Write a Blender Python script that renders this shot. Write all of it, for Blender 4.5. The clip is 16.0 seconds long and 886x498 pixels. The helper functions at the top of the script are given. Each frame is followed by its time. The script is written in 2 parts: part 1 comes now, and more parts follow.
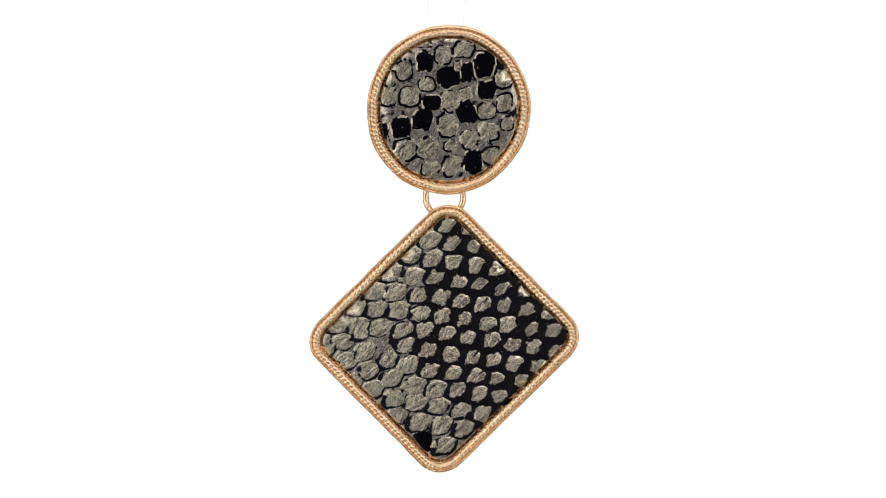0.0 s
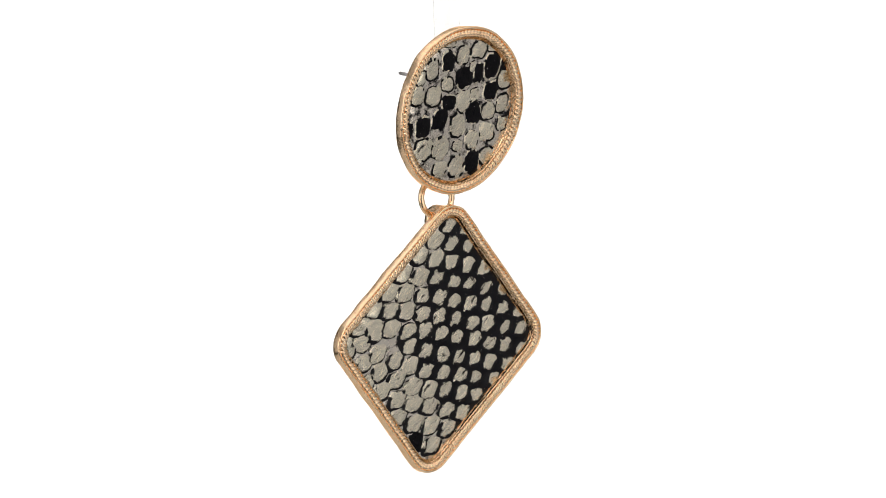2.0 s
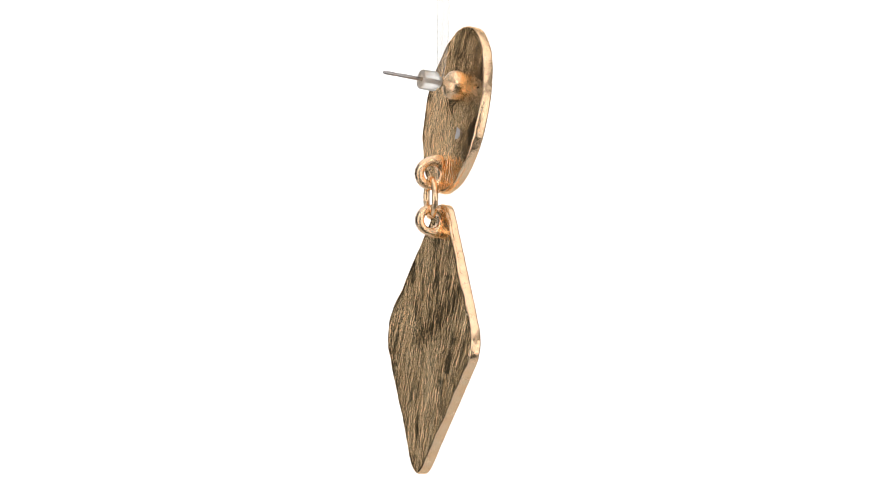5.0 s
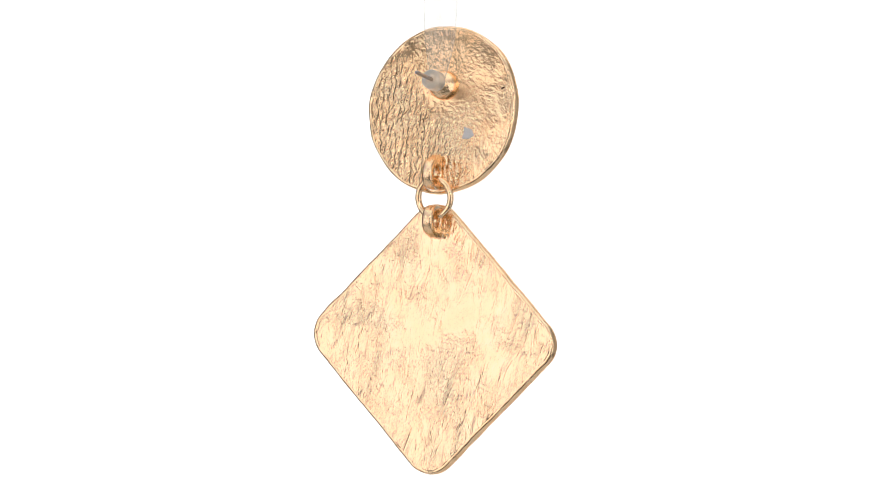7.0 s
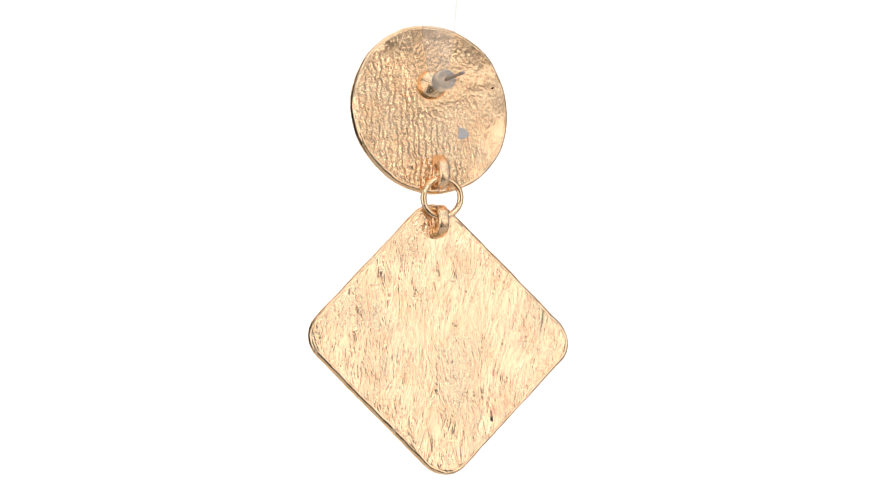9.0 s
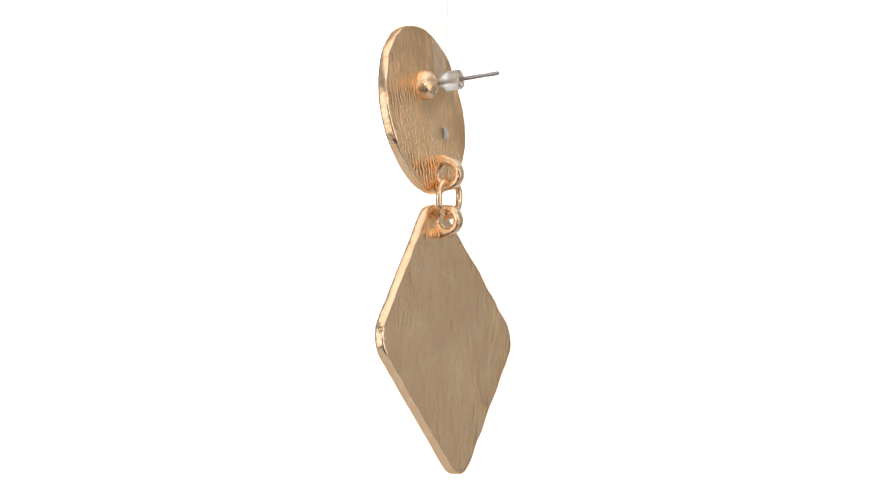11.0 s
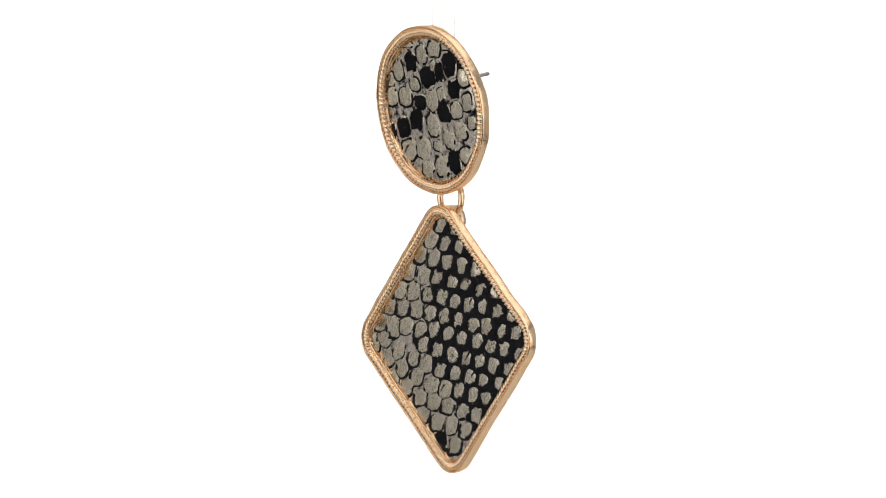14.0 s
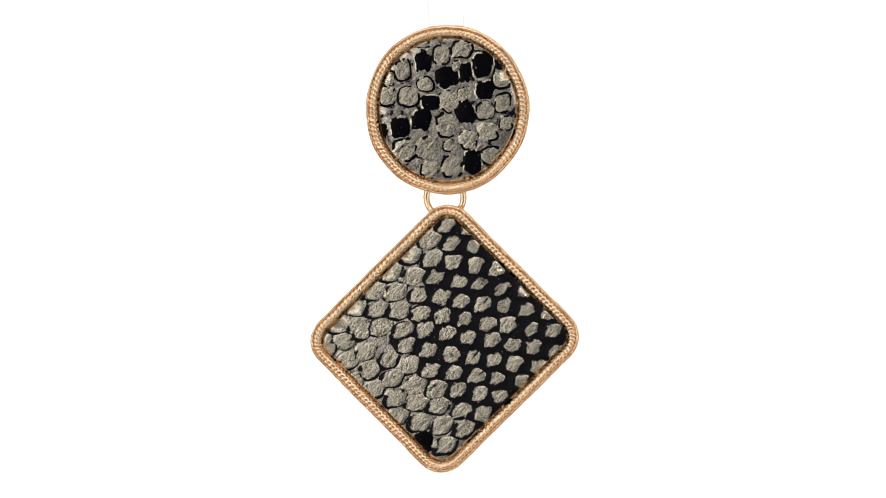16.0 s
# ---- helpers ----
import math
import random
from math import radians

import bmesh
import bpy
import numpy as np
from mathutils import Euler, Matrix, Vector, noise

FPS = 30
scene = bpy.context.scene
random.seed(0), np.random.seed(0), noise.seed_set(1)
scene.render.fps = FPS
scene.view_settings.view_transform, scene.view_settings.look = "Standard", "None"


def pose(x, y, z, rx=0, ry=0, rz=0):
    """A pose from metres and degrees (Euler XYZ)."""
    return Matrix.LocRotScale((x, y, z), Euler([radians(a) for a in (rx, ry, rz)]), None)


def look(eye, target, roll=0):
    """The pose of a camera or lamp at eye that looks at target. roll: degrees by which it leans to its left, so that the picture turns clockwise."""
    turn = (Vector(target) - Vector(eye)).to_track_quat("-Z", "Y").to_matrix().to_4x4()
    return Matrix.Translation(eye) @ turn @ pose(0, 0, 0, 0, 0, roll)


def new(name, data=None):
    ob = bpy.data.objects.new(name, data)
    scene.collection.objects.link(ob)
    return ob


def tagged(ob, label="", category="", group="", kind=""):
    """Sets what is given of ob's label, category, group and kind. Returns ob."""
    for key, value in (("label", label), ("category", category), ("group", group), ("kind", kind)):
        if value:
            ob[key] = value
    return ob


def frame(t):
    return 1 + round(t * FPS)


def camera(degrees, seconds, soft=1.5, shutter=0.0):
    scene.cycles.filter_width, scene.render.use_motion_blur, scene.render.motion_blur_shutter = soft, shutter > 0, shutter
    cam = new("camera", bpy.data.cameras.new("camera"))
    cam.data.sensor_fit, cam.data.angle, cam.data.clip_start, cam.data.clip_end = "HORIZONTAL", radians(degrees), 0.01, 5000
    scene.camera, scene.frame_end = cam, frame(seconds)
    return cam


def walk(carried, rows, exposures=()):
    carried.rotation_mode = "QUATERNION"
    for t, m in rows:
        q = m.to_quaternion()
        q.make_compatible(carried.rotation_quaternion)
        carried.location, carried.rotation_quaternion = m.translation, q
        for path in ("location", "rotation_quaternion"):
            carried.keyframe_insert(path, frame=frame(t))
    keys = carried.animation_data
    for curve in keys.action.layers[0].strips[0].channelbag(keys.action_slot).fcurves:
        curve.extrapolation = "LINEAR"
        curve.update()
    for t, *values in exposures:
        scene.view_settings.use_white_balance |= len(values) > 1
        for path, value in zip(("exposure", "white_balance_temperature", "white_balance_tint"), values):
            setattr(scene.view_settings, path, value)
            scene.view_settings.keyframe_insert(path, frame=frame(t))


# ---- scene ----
U = 1e-4                      # one tenth of a millimetre, the unit of the jewellery's own measures
HANG = 0.60                   # height of the turning axis' origin over the floor
cam = camera(8.965, 16.0, soft=1.0)
EYE = look((0.00036, -1.0, HANG + 0.0201), (0.00036, 0.0, HANG), 0.43)
walk(cam, [(0, EYE), (16, EYE)])


def turn(t):
    """Yaw of the hanging earring in degrees: one steady turn."""
    return -1.92 + 22.28 * t


# ---- light ----
world = bpy.data.worlds.new("studio")
scene.world = world
world.use_nodes = True
world.node_tree.nodes["Background"].inputs[0].default_value = (1, 1, 1, 1)
world.node_tree.nodes["Background"].inputs[1].default_value = 0.05
scene.view_settings.exposure = 0.0


def softbox(name, eye, target, sx, sy, watts, colour=(1, 0.97, 0.93)):
    lamp = bpy.data.lights.new(name, "AREA")
    lamp.shape, lamp.size, lamp.size_y, lamp.energy, lamp.color = "RECTANGLE", sx, sy, watts, colour
    ob = new(name, lamp)
    ob.matrix_world = look(eye, target)
    return ob


MID = (0, 0, HANG)
softbox("softbox_right", (0.76, -0.83, HANG - 0.02), MID, 0.98, 1.05, 3.9)
softbox("softbox_left", (-0.85, -0.76, HANG - 0.02), MID, 1.28, 1.05, 4.6)
softbox("softbox_front", (0.05, -1.20, HANG + 0.50), MID, 0.50, 0.34, 2.1)
softbox("softbox_top", (0, -0.15, 1.385), (0, -0.15, 0), 1.3, 1.3, 4.3)

# ---- materials ----


class Mat:
    """A small node builder round a Principled shader."""

    def __init__(self, name, **values):
        self.m = bpy.data.materials.new(name)
        self.m.use_nodes = True
        self.t = self.m.node_tree
        self.b = self.t.nodes["Principled BSDF"]
        for key, value in values.items():
            self.b.inputs[key.replace("_", " ")].default_value = value

    def node(self, kind, ins=(), operation="", data_type=""):
        n = self.t.nodes.new(kind)
        if operation:
            n.operation = operation
        if data_type:
            n.data_type = data_type
        for key, value in dict(ins).items():
            if isinstance(value, bpy.types.NodeSocket):
                self.t.links.new(value, n.inputs[key])
            else:
                n.inputs[key].default_value = value
        return n

    def coords(self, scale=(1, 1, 1), rot=(0, 0, 0), shift=None):
        c = self.node("ShaderNodeTexCoord").outputs["Object"]
        if shift:
            r = self.node("ShaderNodeObjectInfo").outputs["Random"]
            k = self.node("ShaderNodeMath", {0: r, 1: shift}, operation="MULTIPLY").outputs[0]
            c = self.node("ShaderNodeVectorMath", {0: c, 1: k}, operation="ADD").outputs[0]
        c = self.node("ShaderNodeMapping", {"Vector": c, "Rotation": rot}).outputs[0]
        return self.node("ShaderNodeMapping", {"Vector": c, "Scale": scale}).outputs[0]

    def noise(self, vec, scale, detail=4.0, rough=0.55, distort=0.0):
        return self.node("ShaderNodeTexNoise", {"Vector": vec, "Scale": scale, "Detail": detail,
                                                "Roughness": rough, "Distortion": distort}).outputs["Fac"]

    def span(self, fac, lo, hi, a=0.0, b=1.0):
        return self.node("ShaderNodeMapRange", {"Value": fac, "From Min": lo, "From Max": hi, "To Min": a, "To Max": b}).outputs[0]

    def math(self, op, a, b=0.0):
        return self.node("ShaderNodeMath", {0: a, 1: b}, operation=op).outputs[0]

    def mix(self, fac, a, b):
        n = self.node("ShaderNodeMix", {0: fac}, data_type="RGBA")
        for i, v in ((6, a), (7, b)):
            if isinstance(v, bpy.types.NodeSocket):
                self.t.links.new(v, n.inputs[i])
            else:
                n.inputs[i].default_value = (*v, 1)
        return n.outputs[2]

    def put(self, key, socket):
        self.t.links.new(socket, self.b.inputs[key])

    def bump(self, height, distance, strength=1.0, under=None):
        ins = {"Height": height, "Distance": distance, "Strength": strength}
        if under:
            ins["Normal"] = under
        out = self.node("ShaderNodeBump", ins).outputs[0]
        self.put("Normal", out)
        return out


GOLD = (0.95, 0.65, 0.40)
GOLD_PALE = (0.96, 0.73, 0.50)


def gold_polished():
    k = Mat("polished_gold", Metallic=1.0, Roughness=0.2, Specular_Tint=(0.95, 0.76, 0.54, 1))
    v = k.coords()
    k.put("Base Color", k.mix(k.span(k.noise(v, 350, 3), 0.35, 0.7), GOLD, GOLD_PALE))
    k.put("Roughness", k.span(k.noise(v, 900, 4), 0.3, 0.75, 0.13, 0.33))
    b = k.bump(k.noise(v, 260, 2), 0.00025)
    b = k.bump(k.noise(v, 620, 3, 0.6), 0.00008, 1.0, b)
    k.bump(k.noise(v, 1900, 4), 0.00005, 1.0, b)
    return k.m


def gold_loop():
    """Cast loops, never polished: a grainy skin."""
    k = Mat("grainy_gold", Metallic=1.0, Roughness=0.2)
    v = k.coords()
    k.put("Base Color", k.mix(k.span(k.noise(v, 500, 3), 0.35, 0.7), GOLD, GOLD_PALE))
    b = k.bump(k.noise(v, 500, 3), 0.0002)
    k.bump(k.noise(v, 1500, 4, 0.65), 0.00012, 1.0, b)
    return k.m


def gold_rope():
    k = Mat("milled_gold", Metallic=1.0, Roughness=0.24)
    v = k.coords()
    k.put("Base Color", k.mix(k.span(k.noise(v, 500, 3), 0.35, 0.7), (0.93, 0.64, 0.40), GOLD_PALE))
    k.bump(k.noise(v, 2600, 3), 0.00005)
    return k.m


def gold_cast(name, tones, streak, swirl, sparkle, columns=0.0):
    """Rough-cast plate: scratches towards the border, a crinkled skin, a glittering grain in the middle."""
    k = Mat(name, Metallic=1.0, Roughness=0.2, Specular_Tint=(0.96, 0.80, 0.57, 1))
    v = k.coords()
    s = k.coords((1.0, 1.0, 0.27), (0, radians(14), 0))
    k.put("Base Color", k.mix(k.span(k.noise(v, 200, 4), 0.35, 0.7), *tones))
    k.put("Roughness", k.span(k.noise(v, 700, 4), 0.3, 0.75, 0.10, 0.21))
    far = k.node("ShaderNodeVectorMath", {0: v}, operation="LENGTH").outputs["Value"]
    far = k.math("ADD", far, k.math("MULTIPLY", k.math("SUBTRACT", k.noise(v, 110, 3, 0.6), 0.5), 0.016))
    border = k.span(far, 0.006, 0.018, 0.55, 1.1)
    b = k.bump(k.noise(v, 170, 1.5, 0.4), 0.00009 * swirl)
    patch = k.math("MULTIPLY", k.span(k.noise(v, 95, 3, 0.6), 0.36, 0.66, 0.45, 1.25), border)
    lines = k.math("MULTIPLY", k.math("SUBTRACT", k.noise(s, 360, 2.5, 0.5, 1.8), 0.5), patch)
    b = k.bump(lines, 0.00034 * streak, 1.0, b)
    x = k.node("ShaderNodeSeparateXYZ", {0: v}).outputs[0]
    worn = k.math("ADD", k.noise(v, 75, 2), k.math("MULTIPLY", x, 10.0))
    skin = k.math("MULTIPLY", k.noise(k.coords((1.4, 1, 0.5)), 460, 3, 0.6, 1.4), k.span(worn, 0.40, 0.58, 0.15, 1.0))
    smooth = None
    if columns:
        # a smoother margin along the top, and crackled columns down one side
        sep = k.node("ShaderNodeSeparateXYZ", {0: v})
        high = k.math("ADD", far, k.math("MULTIPLY", sep.outputs[2], 0.30))
        smooth = k.span(high, 0.0140, 0.0162, 1.0, 0.6)
        skin = k.math("MULTIPLY", skin, smooth)
        wave = k.node("ShaderNodeTexWave", {"Vector": v, "Scale": 290.0, "Distortion": 6.0, "Detail": 2.5, "Detail Scale": 2.2}).outputs["Fac"]
        low = k.math("SUBTRACT", sep.outputs[0], k.math("MULTIPLY", sep.outputs[2], 0.6))
        where = k.math("MULTIPLY", k.span(k.math("ADD", low, k.math("MULTIPLY", k.noise(v, 160, 2), 0.006)), 0.002, 0.007), smooth)
        b = k.bump(k.math("MULTIPLY", wave, where), 0.00015 * columns, 1.0, b)
    b = k.bump(skin, 0.00026 * swirl, 1.0, b)
    cluster = k.span(k.noise(v, 150, 3, 0.6), 0.42, 0.60, 0.35, 1.1)
    grain = k.math("MULTIPLY", k.math("SUBTRACT", k.noise(v, 1500, 3, 0.6), 0.5), cluster)
    if smooth:
        grain = k.math("MULTIPLY", grain, smooth)
    k.bump(grain, 0.00020 * sparkle, 1.0, b)
    return k.m


def pearl(name, a, b, ink, reach=0.0, ragged=0.0, outline=False):
    """Pearly printed foil over embossed leather, wrinkled and flecked. Beyond its reach (in units) from the scale's middle
    the black print begins with a ragged edge; with outline the print is only a broken stroke round the scale."""
    k = Mat(name, Metallic=0.95, Roughness=0.22)
    v = k.coords(shift=0.05)
    w = k.coords((1, 1, 0.4), (0, radians(-48), 0), 0.05)
    tone = k.mix(k.span(k.noise(v, 420, 4), 0.3, 0.7), a, b)
    r = k.node("ShaderNodeObjectInfo").outputs["Random"]
    tone = k.mix(k.math("MULTIPLY", r, 0.22), tone, (0.36, 0.33, 0.29))
    black = k.span(k.noise(w, 620, 6, 0.68), ink, ink + 0.05)
    if reach:
        flat = k.coords((1.0 / U, 0.0, 1.0 / U), (0, radians(-50), 0))
        sep = k.node("ShaderNodeSeparateXYZ", {0: flat})
        across = k.math("MULTIPLY", k.math("ABSOLUTE", sep.outputs[0]), 1.14)
        along = k.math("MULTIPLY", k.math("ABSOLUTE", sep.outputs[2]), 0.62)
        far = k.node("ShaderNodeVectorMath", {0: flat}, operation="LENGTH").outputs["Value"]
        far = k.math("ADD", k.math("MULTIPLY", k.math("ADD", across, along), 0.46), k.math("MULTIPLY", far, 0.54))
        place = k.node("ShaderNodeSeparateXYZ", {0: k.coords((1.0 / U, 1.0 / U, 1.0 / U))})
        corner = k.math("ADD", k.math("MULTIPLY", place.outputs[0], 0.72), k.math("MULTIPLY", place.outputs[2], 0.69))
        far = k.math("SUBTRACT", far, k.math("MULTIPLY", k.math("MAXIMUM", corner, -2.0), 0.27))
        far = k.math("ADD", far, k.span(r, 0, 1, -1.8, 1.8))
        torn = k.math("MULTIPLY", k.math("SUBTRACT", k.noise(w, 900, 5, 0.72), 0.5), ragged)
        broad = k.math("MULTIPLY", k.math("SUBTRACT", k.noise(v, 700, 2), 0.5), 1.3 * ragged)
        fine = k.math("MULTIPLY", k.math("SUBTRACT", k.noise(v, 3200, 3, 0.7), 0.5), 0.55 * ragged)
        rim = k.span(k.math("ADD", k.math("ADD", k.math("ADD", far, torn), broad), fine), reach - 0.6, reach + 0.9)
        if outline:
            lean = k.math("ADD", k.math("MULTIPLY", place.outputs[2], -0.009), k.math("MULTIPLY", place.outputs[0], 0.002))
            stroke = k.span(k.math("ADD", k.noise(v, 420, 3), lean), 0.37, 0.42)
            rim = k.math("MULTIPLY", rim, stroke)
        black = k.math("MAXIMUM", black, rim)
    k.put("Base Color", k.mix(black, tone, (0.007, 0.007, 0.010)))
    k.put("Metallic", k.span(black, 0, 1, 0.95, 0.0))
    k.b.inputs["Specular IOR Level"].default_value = 0.12
    k.b.inputs["Specular Tint"].default_value = (1, 0.92, 0.83, 1)
    k.put("Roughness", k.span(k.noise(v, 1200, 4), 0.3, 0.75, 0.10, 0.20))
    h = k.bump(k.noise(v, 330, 2), 0.00009)
    h = k.bump(k.noise(w, 1150, 5, 0.64, 0.9), 0.00016, 1.0, h)
    k.bump(k.noise(v, 2600, 3), 0.00006, 1.0, h)
    return k.m


def ink_black():
    k = Mat("black_print", Roughness=0.2, Specular_IOR_Level=0.11, Specular_Tint=(1, 0.92, 0.83, 1))
    v = k.coords(shift=0.05)
    # pale specks in the print's colour, also standing in for small glints
    k.put("Base Color", k.mix(k.span(k.noise(v, 1300, 5, 0.7), 0.66, 0.70), (0.003, 0.003, 0.005), (0.5, 0.47, 0.42)))
    k.put("Roughness", k.span(k.noise(v, 800, 3), 0.3, 0.7, 0.10, 0.22))
    h = k.bump(k.noise(v, 500, 3), 0.00012)
    k.bump(k.noise(v, 2500, 3), 0.00003, 1.0, h)
    return k.m


def leather_ground(name, slope, edge, pale_side, dark_side):
    """The print between the scales: black where the pattern is dark, mottled beige elsewhere."""
    k = Mat(name, Metallic=0.5, Roughness=0.18, Specular_IOR_Level=0.11, Specular_Tint=(1, 0.92, 0.83, 1))
    v = k.coords()
    sep = k.node("ShaderNodeSeparateXYZ", {0: v})
    along = k.math("ADD", sep.outputs[0], k.math("MULTIPLY", k.math("MINIMUM", sep.outputs[2], 0.0), slope))
    along = k.math("SUBTRACT", along, k.math("MULTIPLY", k.math("MAXIMUM", sep.outputs[2], 0.0), 0.55 * slope))
    wob = k.math("MULTIPLY", k.math("SUBTRACT", k.noise(v, 130, 4), 0.5), 0.018)
    side = k.span(k.math("ADD", along, wob), edge - 0.0040, edge + 0.0025, pale_side, dark_side)
    n = k.noise(v, 480, 6, 0.72)
    mask = k.span(k.math("ADD", n, k.math("SUBTRACT", side, 0.5)), 0.46, 0.54)
    speck = k.span(k.noise(v, 1500, 5, 0.7), 0.655, 0.69, 0.0, 0.8)
    mask = k.math("SUBTRACT", mask, k.math("MULTIPLY", mask, speck))
    beige = k.mix(k.noise(v, 900, 4), (0.60, 0.545, 0.48), (0.82, 0.755, 0.68))
    k.put("Base Color", k.mix(mask, beige, (0.007, 0.007, 0.010)))
    k.put("Metallic", k.span(mask, 0, 1, 0.9, 0.0))
    w = k.coords((1, 1, 0.4), (0, radians(-48), 0))
    h = k.bump(k.noise(v, 420, 3), 0.00012)
    k.bump(k.noise(w, 1250, 5, 0.62, 0.8), 0.00010, 1.0, h)
    return k.m


def plain(name, colour, rough, emit=0.0):
    k = Mat(name, Roughness=rough)
    v = k.coords()
    dark = tuple(c * 0.93 for c in colour)
    k.put("Base Color", k.mix(k.noise(v, 3.0, 5), colour, dark))
    k.bump(k.noise(v, 300, 3), 0.0002)
    if emit:
        k.b.inputs["Emission Color"].default_value = (1, 0.985, 0.965, 1)
        k.b.inputs["Emission Strength"].default_value = emit
    return k.m


def steel():
    k = Mat("steel", Metallic=1.0, Base_Color=(0.46, 0.43, 0.43, 1), Roughness=0.3)
    k.bump(k.noise(k.coords((1, 6, 1)), 1500, 3), 0.00002)
    return k.m


def milky(name, tint, rough, ior):
    """Silicone: lets light through, a little cloudy."""
    k = Mat(name, Base_Color=(*tint, 1), Roughness=rough, IOR=ior, Transmission_Weight=0.78)
    k.bump(k.noise(k.coords(), 500, 2), 0.00003)
    return k.m


def clear_film(name, haze):
    """Thin polythene: nearly all light passes, a little is scattered to both sides and mirrored."""
    k = Mat(name, Base_Color=(1.0, 0.985, 0.97, 1), Roughness=0.25)
    out = k.t.nodes["Material Output"]
    see = k.node("ShaderNodeBsdfTransparent")
    glow = k.node("ShaderNodeBsdfTranslucent", {"Color": (1.0, 0.985, 0.97, 1)})
    haze_mix = k.node("ShaderNodeMixShader", {0: 0.5, 1: glow.outputs[0], 2: k.b.outputs[0]})
    fac = k.span(k.noise(k.coords(), 120, 3), 0.3, 0.7, haze * 0.6, haze * 1.4)
    mixed = k.node("ShaderNodeMixShader", {0: fac, 1: see.outputs[0], 2: haze_mix.outputs[0]})
    k.t.links.new(mixed.outputs[0], out.inputs[0])
    return k.m


M_GOLD, M_ROPE, M_LOOP = gold_polished(), gold_rope(), gold_loop()
M_CAST_ROUND = gold_cast("cast_gold_crinkled", ((0.94, 0.62, 0.37), (0.96, 0.70, 0.46)), 0.45, 1.0, 1.0, 1.0)
M_CAST_SQUARE = gold_cast("cast_gold_streaked", ((0.95, 0.67, 0.43), (0.97, 0.75, 0.51)), 1.2, 0.7, 0.9)
PEARL = (0.72, 0.66, 0.53), (0.87, 0.805, 0.665)
M_DOT = pearl("pearl_foil_dot", *PEARL, 0.60, 12.2, 13.0)
M_MID = pearl("pearl_foil_mid", *PEARL, 0.60, 13.0, 13.0)
M_PALE = pearl("pearl_foil_outlined", *PEARL, 0.62, 15.6, 9.0, True)
M_FOIL = pearl("pearl_foil_plain", *PEARL, 0.62)
M_INK = ink_black()
M_GROUND_SQUARE = leather_ground("snake_print_ground", 0.85, -0.0060, 0.41, 1.25)
M_GROUND_ROUND = leather_ground("snake_print_ground_pale", 0.0, 0.05, 0.47, 1.0)
M_STEEL, M_SILICONE, M_FILM = steel(), milky("clear_silicone", (0.98, 0.975, 0.96), 0.3, 1.27), clear_film("clear_film", 0.13)
M_WHITE, M_GREY = plain("white_card", (0.82, 0.82, 0.82), 0.7), plain("grey_paint", (0.05, 0.05, 0.05), 0.8)
M_SLATE = plain("slate_paint", (0.10, 0.10, 0.10), 0.8)
M_BACK = plain("backlit_acrylic", (0.3, 0.3, 0.3), 0.6, 1.03)

# ---- the room ----


def mesh_of(bm, name, material, smooth=True):
    bmesh.ops.recalc_face_normals(bm, faces=bm.faces)
    me = bpy.data.meshes.new(name)
    bm.to_mesh(me)
    bm.free()
    me.materials.append(material)
    for p in me.polygons:
        p.use_smooth = smooth
    return me


def part(name, bm, material, parent, label="", smooth=True, at=None):
    ob = new(name, mesh_of(bm, name, material, smooth))
    ob.parent = parent
    if at:
        ob.matrix_basis = at
    return tagged(ob, label)


def slab(name, lo, hi, material, label):
    bm = bmesh.new()
    bmesh.ops.create_cube(bm, size=1)
    for v in bm.verts:
        v.co = [lo[i] if v.co[i] < 0 else hi[i] for i in range(3)]
    ob = new(name, mesh_of(bm, name, material, False))
    return tagged(ob, label, name.split("_")[0], kind="structure")


# Unseen surfaces: walls and floor board toned light or dark to steer the earring's reflections.
slab("floor", (-1.4, -1.7, -0.05), (1.4, 1.3, 0.0), M_GREY, "dark grey matt studio floor")
slab("table_sweep", (-1.0, -0.42, 0.001), (1.0, 1.19, 0.012), M_WHITE, "unseen white reflector board below the hanging earring")
slab("ceiling", (-1.4, -1.7, 1.40), (1.4, 1.3, 1.45), M_WHITE, "plain white ceiling of the photo booth")
slab("wall_west", (-1.45, -1.7, 0), (-1.4, 0.55, 1.4), M_WHITE, "white matt side wall")
slab("wall_west_rear", (-1.45, 0.55, 0), (-1.4, 1.3, 1.4), M_SLATE, "unseen dark grey side wall, added to darken reflections beside the backdrop")
slab("wall_east", (1.4, -1.7, 0), (1.45, 1.3, 1.4), M_WHITE, "white matt side wall")
slab("wall_south", (-1.4, -1.75, 0), (1.4, -1.7, 1.4), M_GREY, "dark grey matt rear wall")
slab("wall_north", (-1.4, 1.3, 0), (0.9, 1.35, 1.4), M_GREY, "dark grey matt wall behind the backdrop")
slab("wall_north_east", (0.9, 1.3, 0), (1.4, 1.35, 1.4), M_WHITE, "unseen white wall, added to brighten reflections beside the backdrop")
slab("backdrop", (-0.62, 1.2, 0.013), (0.76, 1.22, 1.3), M_BACK, "evenly backlit pure white backdrop")

# ---- the earring ----
earring = new("earring")
earring.location = (0, 0, HANG)
tagged(earring, "gold-toned drop earring with black and beige snakeskin-print leather", "earring")


def local(x, y, z, rx=0, ry=0, rz=0):
    return pose(x * U, y * U, z * U, rx, ry, rz)


ROUND = local(12.4, -34.5, 247.6, 10.2, 0, 0)
SQUARE = local(6.6, 9.8, -159.6, 5.6, 0, -1.2)


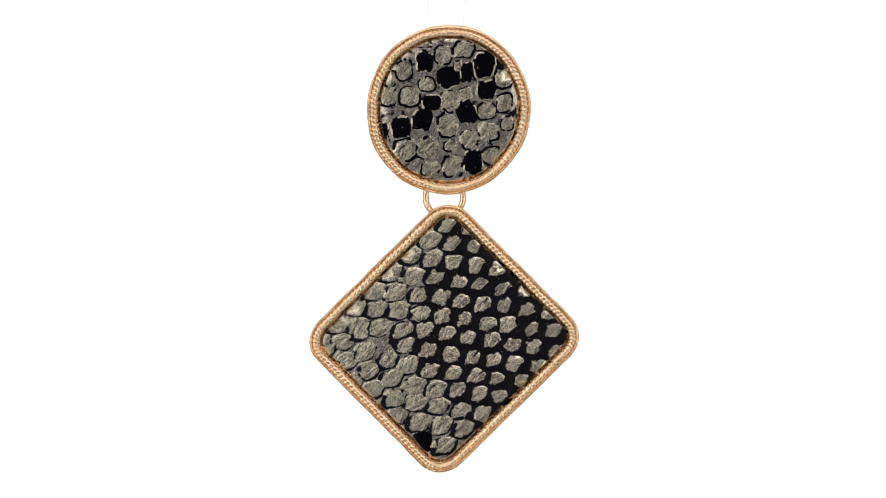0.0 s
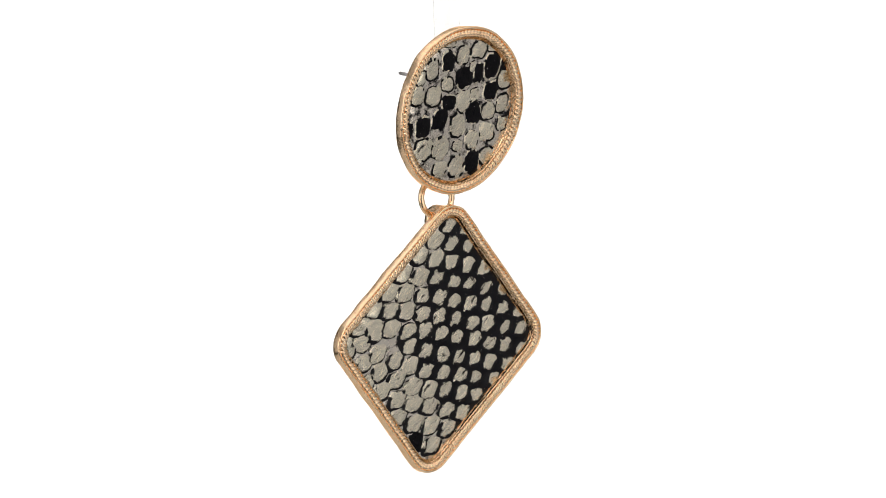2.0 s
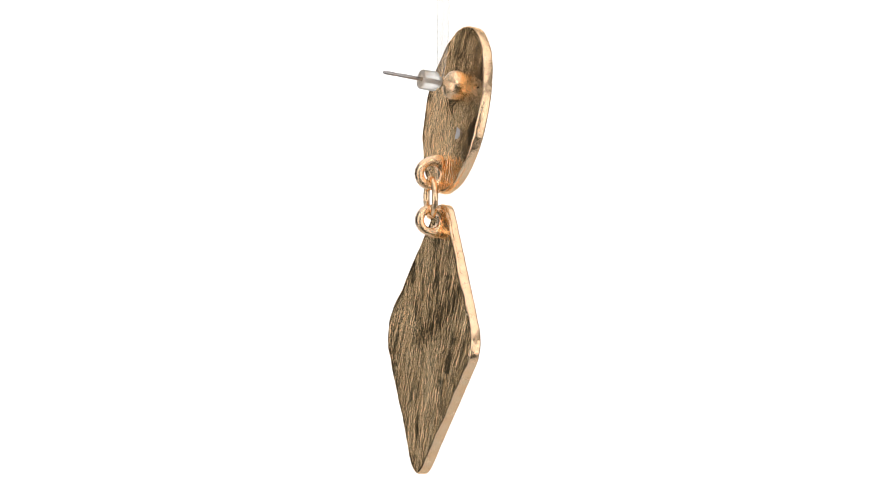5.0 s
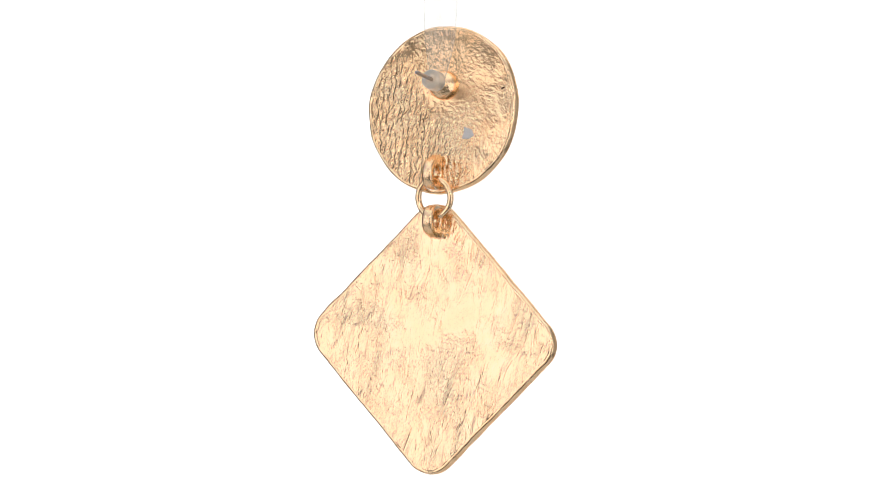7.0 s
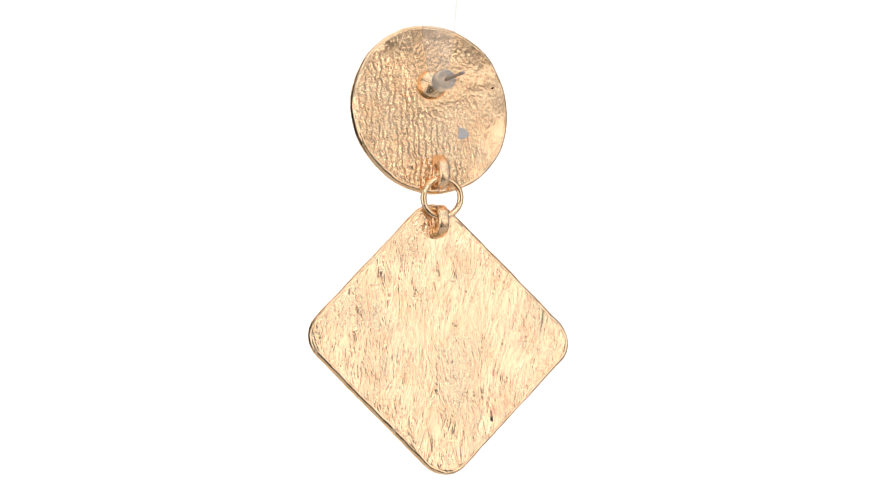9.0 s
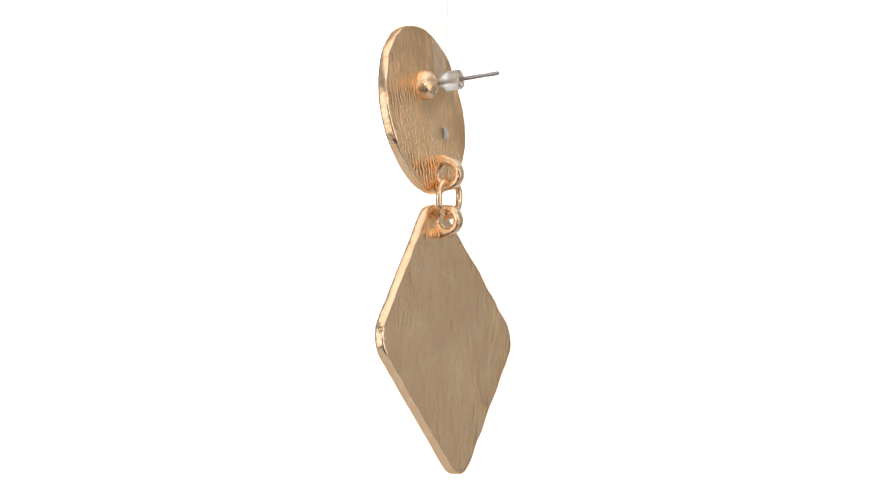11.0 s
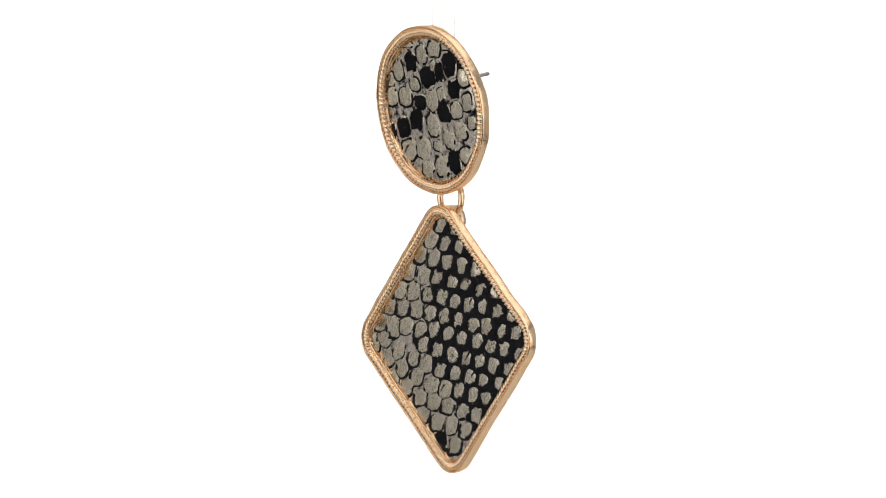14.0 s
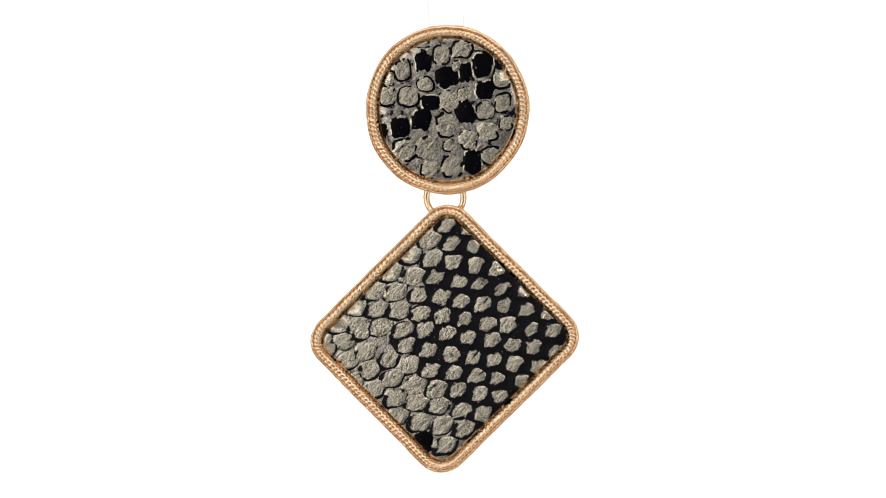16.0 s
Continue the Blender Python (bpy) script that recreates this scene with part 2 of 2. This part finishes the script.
def oval(n):
    """Outline of the round setting: points and inward normals in its plane, in units."""
    out = []
    for i in range(n):
        a = 2 * math.pi * i / n
        k = 1 + 0.006 * math.sin(3 * a + 0.7) + 0.004 * math.sin(5 * a + 2) + 0.0025 * math.sin(11 * a)
        k += 0.016 * max(0, math.cos(a + 2.36)) ** 3 - 0.018 * max(0, math.cos(a - 2.36)) ** 3
        out.append(Vector((144.6 * k * math.cos(a), 151.0 * k * math.sin(a))))
    return with_normals(out)


def diamond(n):
    """Outline of the rounded square standing on its corner."""
    half, r, pts = 179.2, 49.0, []
    long = Vector((0.7071, 0.7071))
    straight, arc = 2 * (half - r), r * math.pi / 2
    total = 4 * (straight + arc)
    for i in range(n):
        s = total * i / n
        side, s = int(s // (straight + arc)), s % (straight + arc)
        if s < straight:
            p = Vector((half, s - (half - r)))
        else:
            a = (s - straight) / r
            p = Vector((half - r + r * math.cos(a), half - r + r * math.sin(a)))
        p = Matrix.Rotation(radians(90 * side + 45), 2) @ p
        wob = noise.noise(Vector((p.x / 45, p.y / 45, 3.1))) * 1.5 + noise.noise(Vector((p.x / 14, p.y / 14, 8))) * 0.5
        p = p + long * (p.dot(long) * 0.050)
        pts.append(p * (1 + wob / 240))
    return with_normals(pts)


def with_normals(pts):
    n = len(pts)
    out = []
    for i, p in enumerate(pts):
        d = pts[(i + 1) % n] - pts[i - 1]
        out.append((p, Vector((-d.y, d.x)).normalized()))
    return out


def swell(q):
    """Lumps of the cast back, in units."""
    return (noise.noise(Vector((q.x / 46, q.y / 46, 4.2))) * 1.9 + noise.noise(Vector((q.x / 19, q.y / 24, 9.5))) * 0.8
            + noise.noise(Vector((q.x / 9, q.y / 13, 2.5))) * 0.22)


def bezel(line, profile):
    """A closed moulding: profile points (inset, depth) carried round the outline."""
    bm = bmesh.new()
    rings = []
    for k, (p, nrm) in enumerate(line):
        ring = []
        for inset, y in profile:
            q = p + nrm * inset
            w = noise.noise(Vector((q.x / 22, q.y / 22, y / 9))) * (0.9 if y > 5 else 0.35)
            back = swell(q) if y > 6 else 0
            ring.append(bm.verts.new(((q.x + nrm.x * w) * U, (y + w + back) * U, (q.y + nrm.y * w) * U)))
        rings.append(ring)
    for a, b in zip(rings, rings[1:] + rings[:1]):
        for j in range(len(profile)):
            i = (j + 1) % len(profile)
            bm.faces.new((a[j], b[j], b[i], a[i]))
    return bm


def rope(line, inset, y, radius, pitch):
    """A twisted border wire with slanting milled ridges."""
    bm = bmesh.new()
    n = len(line)
    length = sum((line[i][0] - line[i - 1][0]).length for i in range(n))
    turns = round(length / pitch)
    steps, around, rings = turns * 8, 12, []
    for i in range(steps):
        f = i / steps * n
        j, u = int(f) % n, f % 1
        p = line[j][0].lerp(line[(j + 1) % n][0], u)
        nrm = line[j][1].lerp(line[(j + 1) % n][1], u).normalized()
        ring = []
        for k in range(around):
            a = 2 * math.pi * k / around
            wave = abs(math.sin(math.pi * (turns * i / steps) + 0.9 * a))
            wear = 1 + 0.13 * noise.noise(Vector((p.x / 13, p.y / 13, a)))
            r = radius * (0.62 + 0.42 * wave ** 0.8) * wear
            d = inset + r * math.cos(a)
            ring.append(bm.verts.new(((p.x + nrm.x * d) * U, (y - r * math.sin(a)) * U, (p.y + nrm.y * d) * U)))
        rings.append(ring)
    for a, b in zip(rings, rings[1:] + rings[:1]):
        for k in range(around):
            bm.faces.new((a[k], b[k], b[(k + 1) % around], a[(k + 1) % around]))
    return bm


def plate(line, inset, y0, y1, relief, pillow, dents=(), rings=44):
    """A solid plate inside an outline; its back (y1) has a cast, uneven relief and some dents (x, z, radius)."""
    bm = bmesh.new()
    pts = [p + nrm * inset for p, nrm in line]
    n = len(pts)
    loops = []
    for k in range(rings):
        f = 1 - k / rings
        loop = []
        for p in pts:
            q = p * f
            h = swell(q) * (relief + (1 - relief) * f ** 3) + pillow * (1 - f ** 4) - (0.3 if k == 0 else 0)
            h -= sum(1.7 * math.exp(-((q.x - x) ** 2 + (q.y - z) ** 2) / (r * r)) for x, z, r in dents)
            loop.append(bm.verts.new((q.x * U, (y1 + h) * U, q.y * U)))
        loops.append(loop)
    mid = bm.verts.new((0, (y1 + swell(Vector((0, 0))) * relief + pillow) * U, 0))
    for a, b in zip(loops, loops[1:]):
        for i in range(n):
            j = (i + 1) % n
            bm.faces.new((a[i], a[j], b[j], b[i]))
    for i in range(n):
        bm.faces.new((loops[-1][i], loops[-1][(i + 1) % n], mid))
    front = [bm.verts.new((p.x * U, y0 * U, p.y * U)) for p in pts]
    for i in range(n):
        j = (i + 1) % n
        bm.faces.new((loops[0][i], front[i], front[j], loops[0][j]))
    bm.faces.new(front)
    return bm


def sheet(line, inset, y0, y1):
    """A flat leather inlay with a softened edge."""
    bm = bmesh.new()
    rows = [(inset, y1), (inset, y0 + 1.0), (inset + 1.5, y0), (inset + 18, y0 - 0.2)]
    loops = [[bm.verts.new(((p + nrm * d).x * U, y * U, (p + nrm * d).y * U)) for p, nrm in line] for d, y in rows]
    n = len(line)
    for a, b in zip(loops, loops[1:]):
        for i in range(n):
            bm.faces.new((a[i], a[(i + 1) % n], b[(i + 1) % n], b[i]))
    bm.faces.new(loops[0])
    bm.faces.new(loops[-1])
    return bm


PROFILE = [(5.0, 10.6), (2.2, 10.0), (0.7, 8.6), (0.0, 6.6), (0.0, -4.4), (0.5, -6.2), (1.5, -7.3), (2.8, -7.6), (3.9, -7.1),
           (4.7, -5.4), (5.2, -2.4), (17.0, -2.0), (18.0, -1.4), (18.5, -0.2), (18.9, 5.2), (24.2, 5.4), (14.0, 8.0)]

oval_line, diamond_line = oval(220), diamond(320)

part("round_bezel", bezel(oval_line, PROFILE), M_GOLD, earring, "polished gold-toned rim of the round top", at=ROUND)
part("round_back_plate", plate(oval_line, 3.5, 5.0, 10.2, 0.25, 2.2), M_CAST_ROUND, earring,
     "crinkled cast gold-toned back plate", at=ROUND)
part("round_rope_border", rope(oval_line, 11.0, -2.6, 7.4, 8.7), M_ROPE, earring, "milled gold-toned rope border", at=ROUND)
round_inlay = part("round_leather_inlay", sheet(oval_line, 23.0, 0.9, 5.3), M_GROUND_ROUND, earring,
                   "beige snakeskin-print leather with black scales", at=ROUND)

part("diamond_bezel", bezel(diamond_line, PROFILE), M_GOLD, earring, "polished gold-toned rim of the diamond drop", at=SQUARE)
DENTS = ((113, 108, 12), (47, 75, 10), (-25, 110, 11), (-20, 22, 9), (-150, 0, 14), (-106, -72, 12), (25, -100, 15), (150, 35, 12))
part("diamond_back_plate", plate(diamond_line, 3.5, 5.0, 10.2, 0.3, 0.8, DENTS), M_CAST_SQUARE, earring,
     "streaked, pitted gold-toned back plate", at=SQUARE)
part("diamond_rope_border", rope(diamond_line, 11.0, -2.6, 7.4, 8.7), M_ROPE, earring, "milled gold-toned rope border", at=SQUARE)
diamond_inlay = part("diamond_leather_inlay", sheet(diamond_line, 23.0, 0.9, 5.3), M_GROUND_SQUARE, earring,
                     "snakeskin-print leather, beige turning black", at=SQUARE)


def tube(path, radius, closed=False, sides=12, swell=0.0):
    """A wire of round section along a path of vectors, in units."""
    bm = bmesh.new()
    n, rings = len(path), []
    for i, p in enumerate(path):
        a = path[i - 1] if closed or i else p
        b = path[(i + 1) % n] if closed or i < n - 1 else p
        d = (b - a).normalized()
        side = d.cross(Vector((0.31, 0.17, 0.93) if abs(d.z) < 0.8 else (0.0, 1.0, 0.0))).normalized()
        up = side.cross(d)
        r = radius * (1 + swell * noise.noise(p / 9))
        rings.append([bm.verts.new((p + (side * math.cos(t) + up * math.sin(t)) * r) * U)
                      for t in (2 * math.pi * k / sides for k in range(sides))])
    pairs = list(zip(rings, rings[1:] + rings[:1])) if closed else list(zip(rings, rings[1:]))
    for a, b in pairs:
        # match the ring's start so that the skin does not twist
        k0 = min(range(sides), key=lambda k: (b[k].co - a[0].co).length)
        for k in range(sides):
            bm.faces.new((a[k], b[(k + k0) % sides], b[(k + 1 + k0) % sides], a[(k + 1) % sides]))
    if not closed:
        bm.faces.new(rings[0])
        bm.faces.new(rings[-1])
    return bm


def eyelet(radius, hole, width, tail, foot_y):
    """A flat cast loop with its hole along x: ring, and a foot that runs down the plate behind it (y = 0 at the hole)."""
    bm = bmesh.new()
    n, cols = 40, []
    for i in range(n):
        a = 2 * math.pi * i / n
        c, s = math.cos(a), math.sin(a)
        ro = radius
        if c < 0:
            ro = radius * (1 + 0.22 * c * c)
        foot = Vector((0, c * ro, s * ro))
        if c < 0.25:
            foot.z += tail * max(0, math.copysign(1, tail) * s) * (0.25 - c) * 0.8
        foot.y = max(foot.y, foot_y)
        inner = Vector((0, c * hole, s * hole))
        j = noise.noise(foot / 8) * 0.9
        cols.append([foot + Vector((-width * 0.32, 0, 0)), foot * 0.94 + Vector((-width / 2, j, 0)),
                     inner * 1.12 + Vector((-width / 2, 0, 0)), inner + Vector((-width * 0.3, 0, 0)),
                     inner + Vector((width * 0.3, 0, 0)), inner * 1.12 + Vector((width / 2, 0, 0)),
                     foot * 0.94 + Vector((width / 2, j, 0)), foot + Vector((width * 0.32, 0, 0))])
    rings = [[bm.verts.new(p * U) for p in col] for col in cols]
    for a, b in zip(rings, rings[1:] + rings[:1]):
        for k in range(8):
            bm.faces.new((a[k], b[k], b[(k + 1) % 8], a[(k + 1) % 8]))
    return bm


part("upper_loop", eyelet(29, 14.5, 17, 14, -22), M_LOOP, earring, "cast gold-toned loop behind the round top", at=local(8, 17, 133))
part("lower_loop", eyelet(27.5, 14, 18, -12, -18), M_LOOP, earring, "cast gold-toned loop behind the diamond drop", at=local(8, 17, 51))
ring_path = [Vector((33.5 * math.cos(a), 0, 33.5 * math.sin(a))) for a in (2 * math.pi * i / 56 for i in range(56))]
part("jump_ring", tube(ring_path, 5.6, True, 14), M_GOLD, earring, "round gold-toned wire jump ring", at=local(4.8, 18, 91, 0, 0, -6))


def lathe(rows, sides=28):
    """A turned shape: rows of (distance along y, radius), in units."""
    bm = bmesh.new()
    rings = [[bm.verts.new((r * math.cos(t) * U, y * U, r * math.sin(t) * U))
              for t in (2 * math.pi * k / sides for k in range(sides))] for y, r in rows]
    for a, b in zip(rings, rings[1:]):
        for k in range(sides):
            bm.faces.new((a[k], b[k], b[(k + 1) % sides], a[(k + 1) % sides]))
    bm.faces.new(rings[0])
    bm.faces.new(rings[-1])
    return bm


# the stud: its axis leaves the plate backwards, a little upwards and aside
STUD = local(11, -37, 288.5, 8.9, 0, 5.2)
part("post_base", lathe([(2.6, 28), (6, 27), (10, 26.5), (16, 26), (22, 22.5), (27, 16), (32, 7), (35, 4.2)]), M_LOOP, earring,
     "turned gold-toned cone at the foot of the post", at=STUD)
part("ear_post", lathe([(28, 3.4), (118, 3.4), (120, 2.9), (127, 2.9), (129, 3.4), (147, 3.4), (150, 2.2)], 14), M_STEEL,
     earring, "thin steel ear post", at=STUD)
part("ear_clutch", lathe([(39, 5.0), (39, 9), (40, 10.5), (47, 11), (48, 17), (50, 18), (75, 17.4), (77, 16.4), (77, 8),
                          (74, 3.7), (40, 3.7), (39, 5.0)]), M_SILICONE, earring, "clear silicone earring stopper", at=STUD)



def chip(points, y):
    """A small flat patch with an irregular outline, a hair thick."""
    bm = bmesh.new()
    back = [bm.verts.new((x * U, y * U, z * U)) for x, z in points]
    front = [bm.verts.new((x * 1.04 * U, (y - 1.2) * U, z * 1.04 * U)) for x, z in points]
    bm.faces.new(back)
    n = len(points)
    for i in range(n):
        bm.faces.new((back[i], back[(i + 1) % n], front[(i + 1) % n], front[i]))
    return bm


M_BARE = plain("bare_grey_metal", (0.62, 0.59, 0.60), 0.35)
part("bare_spot", chip([(-62, -38), (-48, -34), (-49, -44), (-46, -54), (-58, -53), (-66, -47)], 13.2), M_BARE, earring,
     "chipped grey spot in the plating", smooth=False, at=ROUND)
part("pit", chip([(-115.6, 36.6), (-114.9, 37.4), (-114.5, 35.4), (-115, 34.6)], 12.0), M_INK, earring, "tiny dark pit", smooth=False, at=ROUND)

# ---- the clear strip by which it hangs ----
strip = new("hanging_strip")
strip.location = (0, 0, HANG)
tagged(strip, "clear plastic film strip holding up the earring post", "strip")


def film_band(rows, thick=0.6):
    """A film band: rows of (x centre, half width, y, z), in units."""
    bm = bmesh.new()
    cols = 8
    faces = []
    for side in (-thick / 2, thick / 2):
        grid = []
        for x, hw, y, z in rows:
            grid.append([bm.verts.new(((x + hw * (2 * k / cols - 1)) * U,
                                       (y + side + 2.0 * math.sin(k * 0.9 + z / 60) * (hw / 33)) * U, z * U)) for k in range(cols + 1)])
        faces.append(grid)
        for a, b in zip(grid, grid[1:]):
            for k in range(cols):
                bm.faces.new((a[k], a[k + 1], b[k + 1], b[k]))
    a, b = faces
    for i in range(len(rows) - 1):
        for k in (0, cols):
            bm.faces.new((a[i][k], a[i + 1][k], b[i + 1][k], b[i][k]))
    return bm


ceiling_z = (1.40 - HANG) / U
M_HEM = clear_film("film_edge", 0.12)
for side in (-1, 1):
    line = [Vector((5 + 33 * side, -4, ceiling_z)), Vector((5 + 33 * side, -4, 480)), Vector((6 + 32.5 * side, -4, 420)),
            Vector((7 + 29 * side, -3, 370)), Vector((8 + 20 * side, -1, 325)), Vector((8 + 14 * side, 0, 305))]
    part("folded_edge", tube(line, 1.3, False, 8), M_HEM, strip, "folded edge of the film")
part("band", film_band([(5, 33, -4, ceiling_z), (5, 33, -4, 480), (6, 32.5, -4, 420), (7, 29, -3, 370), (8, 20, -1, 325), (8, 14, 0, 303)]),
     M_FILM, strip)

# ---- the scales of the leather, piece by piece ----


def scale_mesh(rng, hw, hh, material, skirt, rough=0.07, square=3.0, lean=0.1, border=-9.0, band=0.84):
    """One embossed scale: a low ragged pad in its own plane; border: how much of its edge is in the skirt's print."""
    bm = bmesh.new()
    n = 24
    ph, far = rng.uniform(0, 9), rng.uniform(0, 99)
    outer, inner, crown = [], [], []
    for i in range(n):
        a = 2 * math.pi * i / n
        c, s = math.cos(a), math.sin(a)
        k = (abs(c) ** square + abs(s) ** square) ** (-1 / square)
        k *= 1 + rough * rng.uniform(-0.35, 0.35) + rough * 2.0 * noise.noise(Vector((c * 1.6, s * 1.6, far)))
        k *= 1 + 0.05 * math.sin(2 * a + ph)
        x, z = c * hw * k, s * hh * k
        x += lean * z
        f = band + 0.14 * noise.noise(Vector((c * 2.2, s * 2.2, far + 5)))
        outer.append(bm.verts.new((x * U, 0.35 * U, z * U)))
        inner.append(bm.verts.new((x * f * U, -0.35 * U, z * f * U)))
        crown.append(bm.verts.new((x * 0.6 * U, -0.5 * U, z * 0.6 * U)))
    for i in range(n):
        j = (i + 1) % n
        a = 2 * math.pi * i / n
        edge = bm.faces.new((outer[i], outer[j], inner[j], inner[i]))
        if noise.noise(Vector((math.cos(a) * 1.3, math.sin(a) * 1.3, far + 20))) - 0.2 * math.cos(a - 3.6) < border:
            edge.material_index = 1
        bm.faces.new((inner[i], inner[j], crown[j], crown[i]))
    bm.faces.new(crown)
    me = mesh_of(bm, "scale", material)
    me.materials.append(skirt)
    return me


def set_scale(inlay, edge, q, me, tilt):
    """Sets a scale on the inlay at q; at the rim it is cut to the outline."""
    if min((q - p).length for p in edge) < 30:
        me, tilt = me.copy(), (0, 0, 0)
        for v in me.vertices:
            w = q + Vector((v.co.x, v.co.z)) / U
            if not inside(w, edge):
                w = min(edge, key=lambda p: (p - w).length) - q
                v.co.x, v.co.z = w.x * U, w.y * U
    ob = new("scale", me)
    ob.parent = inlay
    ob.location = (q.x * U, 0.4 * U, q.y * U)
    ob.rotation_euler = tilt


def inside(q, poly):
    hit = False
    for p, r in zip(poly, poly[1:] + poly[:1]):
        if (p.y > q.y) != (r.y > q.y) and q.x < (r.x - p.x) * (q.y - p.y) / (r.y - p.y) + p.x:
            hit = not hit
    return hit


# the diamond: rows that fall a little to one side; the print turns from pale scales to pale dots on black
seeds = random.Random(3)
DOTS = [scale_mesh(seeds, 18.0 + 0.3 * k, 16.0, M_DOT, M_INK, square=2.3) for k in range(6)]
MIDS = [scale_mesh(seeds, 19.6 + 0.3 * k, 17.2, M_MID, M_INK, square=2.6, lean=0.3) for k in range(6)]
WIDE = [scale_mesh(seeds, 20.6 + 0.4 * k, 18.2, M_PALE, M_INK, square=2.8, lean=0.36) for k in range(8)]
DROP = scale_mesh(seeds, 20, 19, M_INK, M_FOIL, border=-0.3)


def lay_diamond(edge, origin=(22, 102), row=(38.8, -5.3), column=(6.3, -33.6)):
    rng = random.Random(7)
    for j in range(-4, 10):
        for i in range(-7, 7):
            q = Vector(origin) + Vector(row) * i + Vector(column) * j
            q.y += 0.0012 * min(q.x + 30, 0) ** 2 * (1 if q.y < 0 else -0.4)
            q += Vector((rng.uniform(-2.5, 2.5), rng.uniform(-2.2, 2.2)))
            tilt = radians(rng.uniform(-0.9, 0.9)), radians(rng.uniform(-12, 12)), radians(rng.uniform(-0.9, 0.9))
            if not inside(q, edge) and min((q - p).length for p in edge) > 10:
                continue
            d = q.x + 0.85 * min(q.y, 0) - 0.47 * max(q.y, 0) + rng.uniform(-12, 12)
            black = abs(q.x + 36) < 18 and q.y < -168
            worn = abs(q.x + 120) < 30 and abs(q.y + 8) < 17
            if not worn:
                set_scale(diamond_inlay, edge, q, DROP if black else rng.choice(DOTS if d > -36 else MIDS if d > -96 else WIDE), tilt)


lay_diamond([p + nrm * 23.6 for p, nrm in diamond_line])

# the round top: scales of many sizes, (x, z, width, height) each
DARK = [(-42, 85, 32, 40), (0, 56, 37, 40), (33, 66, 24, 36), (63, 79, 40, 46), (93, 82, 20, 30), (67, 34, 36, 36),
        (-30, 11, 33, 30), (32, -8, 36, 40), (-84, -35, 38, 38), (-46, -21, 36, 38), (-114, -41, 16, 32), (44, -95, 32, 44)]
UPPER = [(-44, 116, 30, 14), (-9, 97, 33, 34), (27, 106, 36, 32), (60, 114, 30, 20), (-78, 68, 30, 38), (-102, 53, 20, 30),
         (-38, 43, 31, 29), (-68, 23, 37, 40), (-106, 22, 30, 38), (3, 15, 36, 40), (30, 26, 23, 27), (17, 76, 16, 20), (98, 56, 34, 40)]
LOWER = [(68, -4, 36, 32), (98, 11, 28, 36), (-1, -30, 36, 44), (37, -54, 30, 36), (71, -40, 36, 34), (103, -25, 24, 26),
         (-77, -74, 42, 42), (-37, -73, 38, 42), (77, -83, 36, 32), (8, -104, 38, 36), (-32, -109, 32, 28), (4, -66, 26, 22)]


def lay_round(edge):
    rng = random.Random(11)
    for kinds, pale in ((DARK, False), (UPPER, True), (LOWER, True)):
        for x, z, w, h in kinds:
            if pale:
                me = scale_mesh(rng, w * 0.55, h * 0.55, M_FOIL, M_INK, 0.09, 2.8, 0.0, border=0.26 if z > -20 else 0.04, band=0.78)
            else:
                # pale foil along part of the edge stands in for bright highlight lines
                me = scale_mesh(rng, w * 0.53, h * 0.53, M_INK, M_FOIL, 0.09, 3.2, 0.0, border=-0.02)
            tilt = radians(rng.uniform(-1.2, 1.2)), radians(rng.uniform(-6, 6)), radians(rng.uniform(-1.2, 1.2))
            set_scale(round_inlay, edge, Vector((x, z)), me, tilt)


lay_round([p + nrm * 23.6 for p, nrm in oval_line])


def motions():
    rows = [(k / 2, Matrix.Translation((0, 0, HANG)) @ pose(0, 0, 0, 0, 0, turn(k / 2))) for k in range(33)]
    walk(earring, rows)
    walk(strip, rows)


motions()
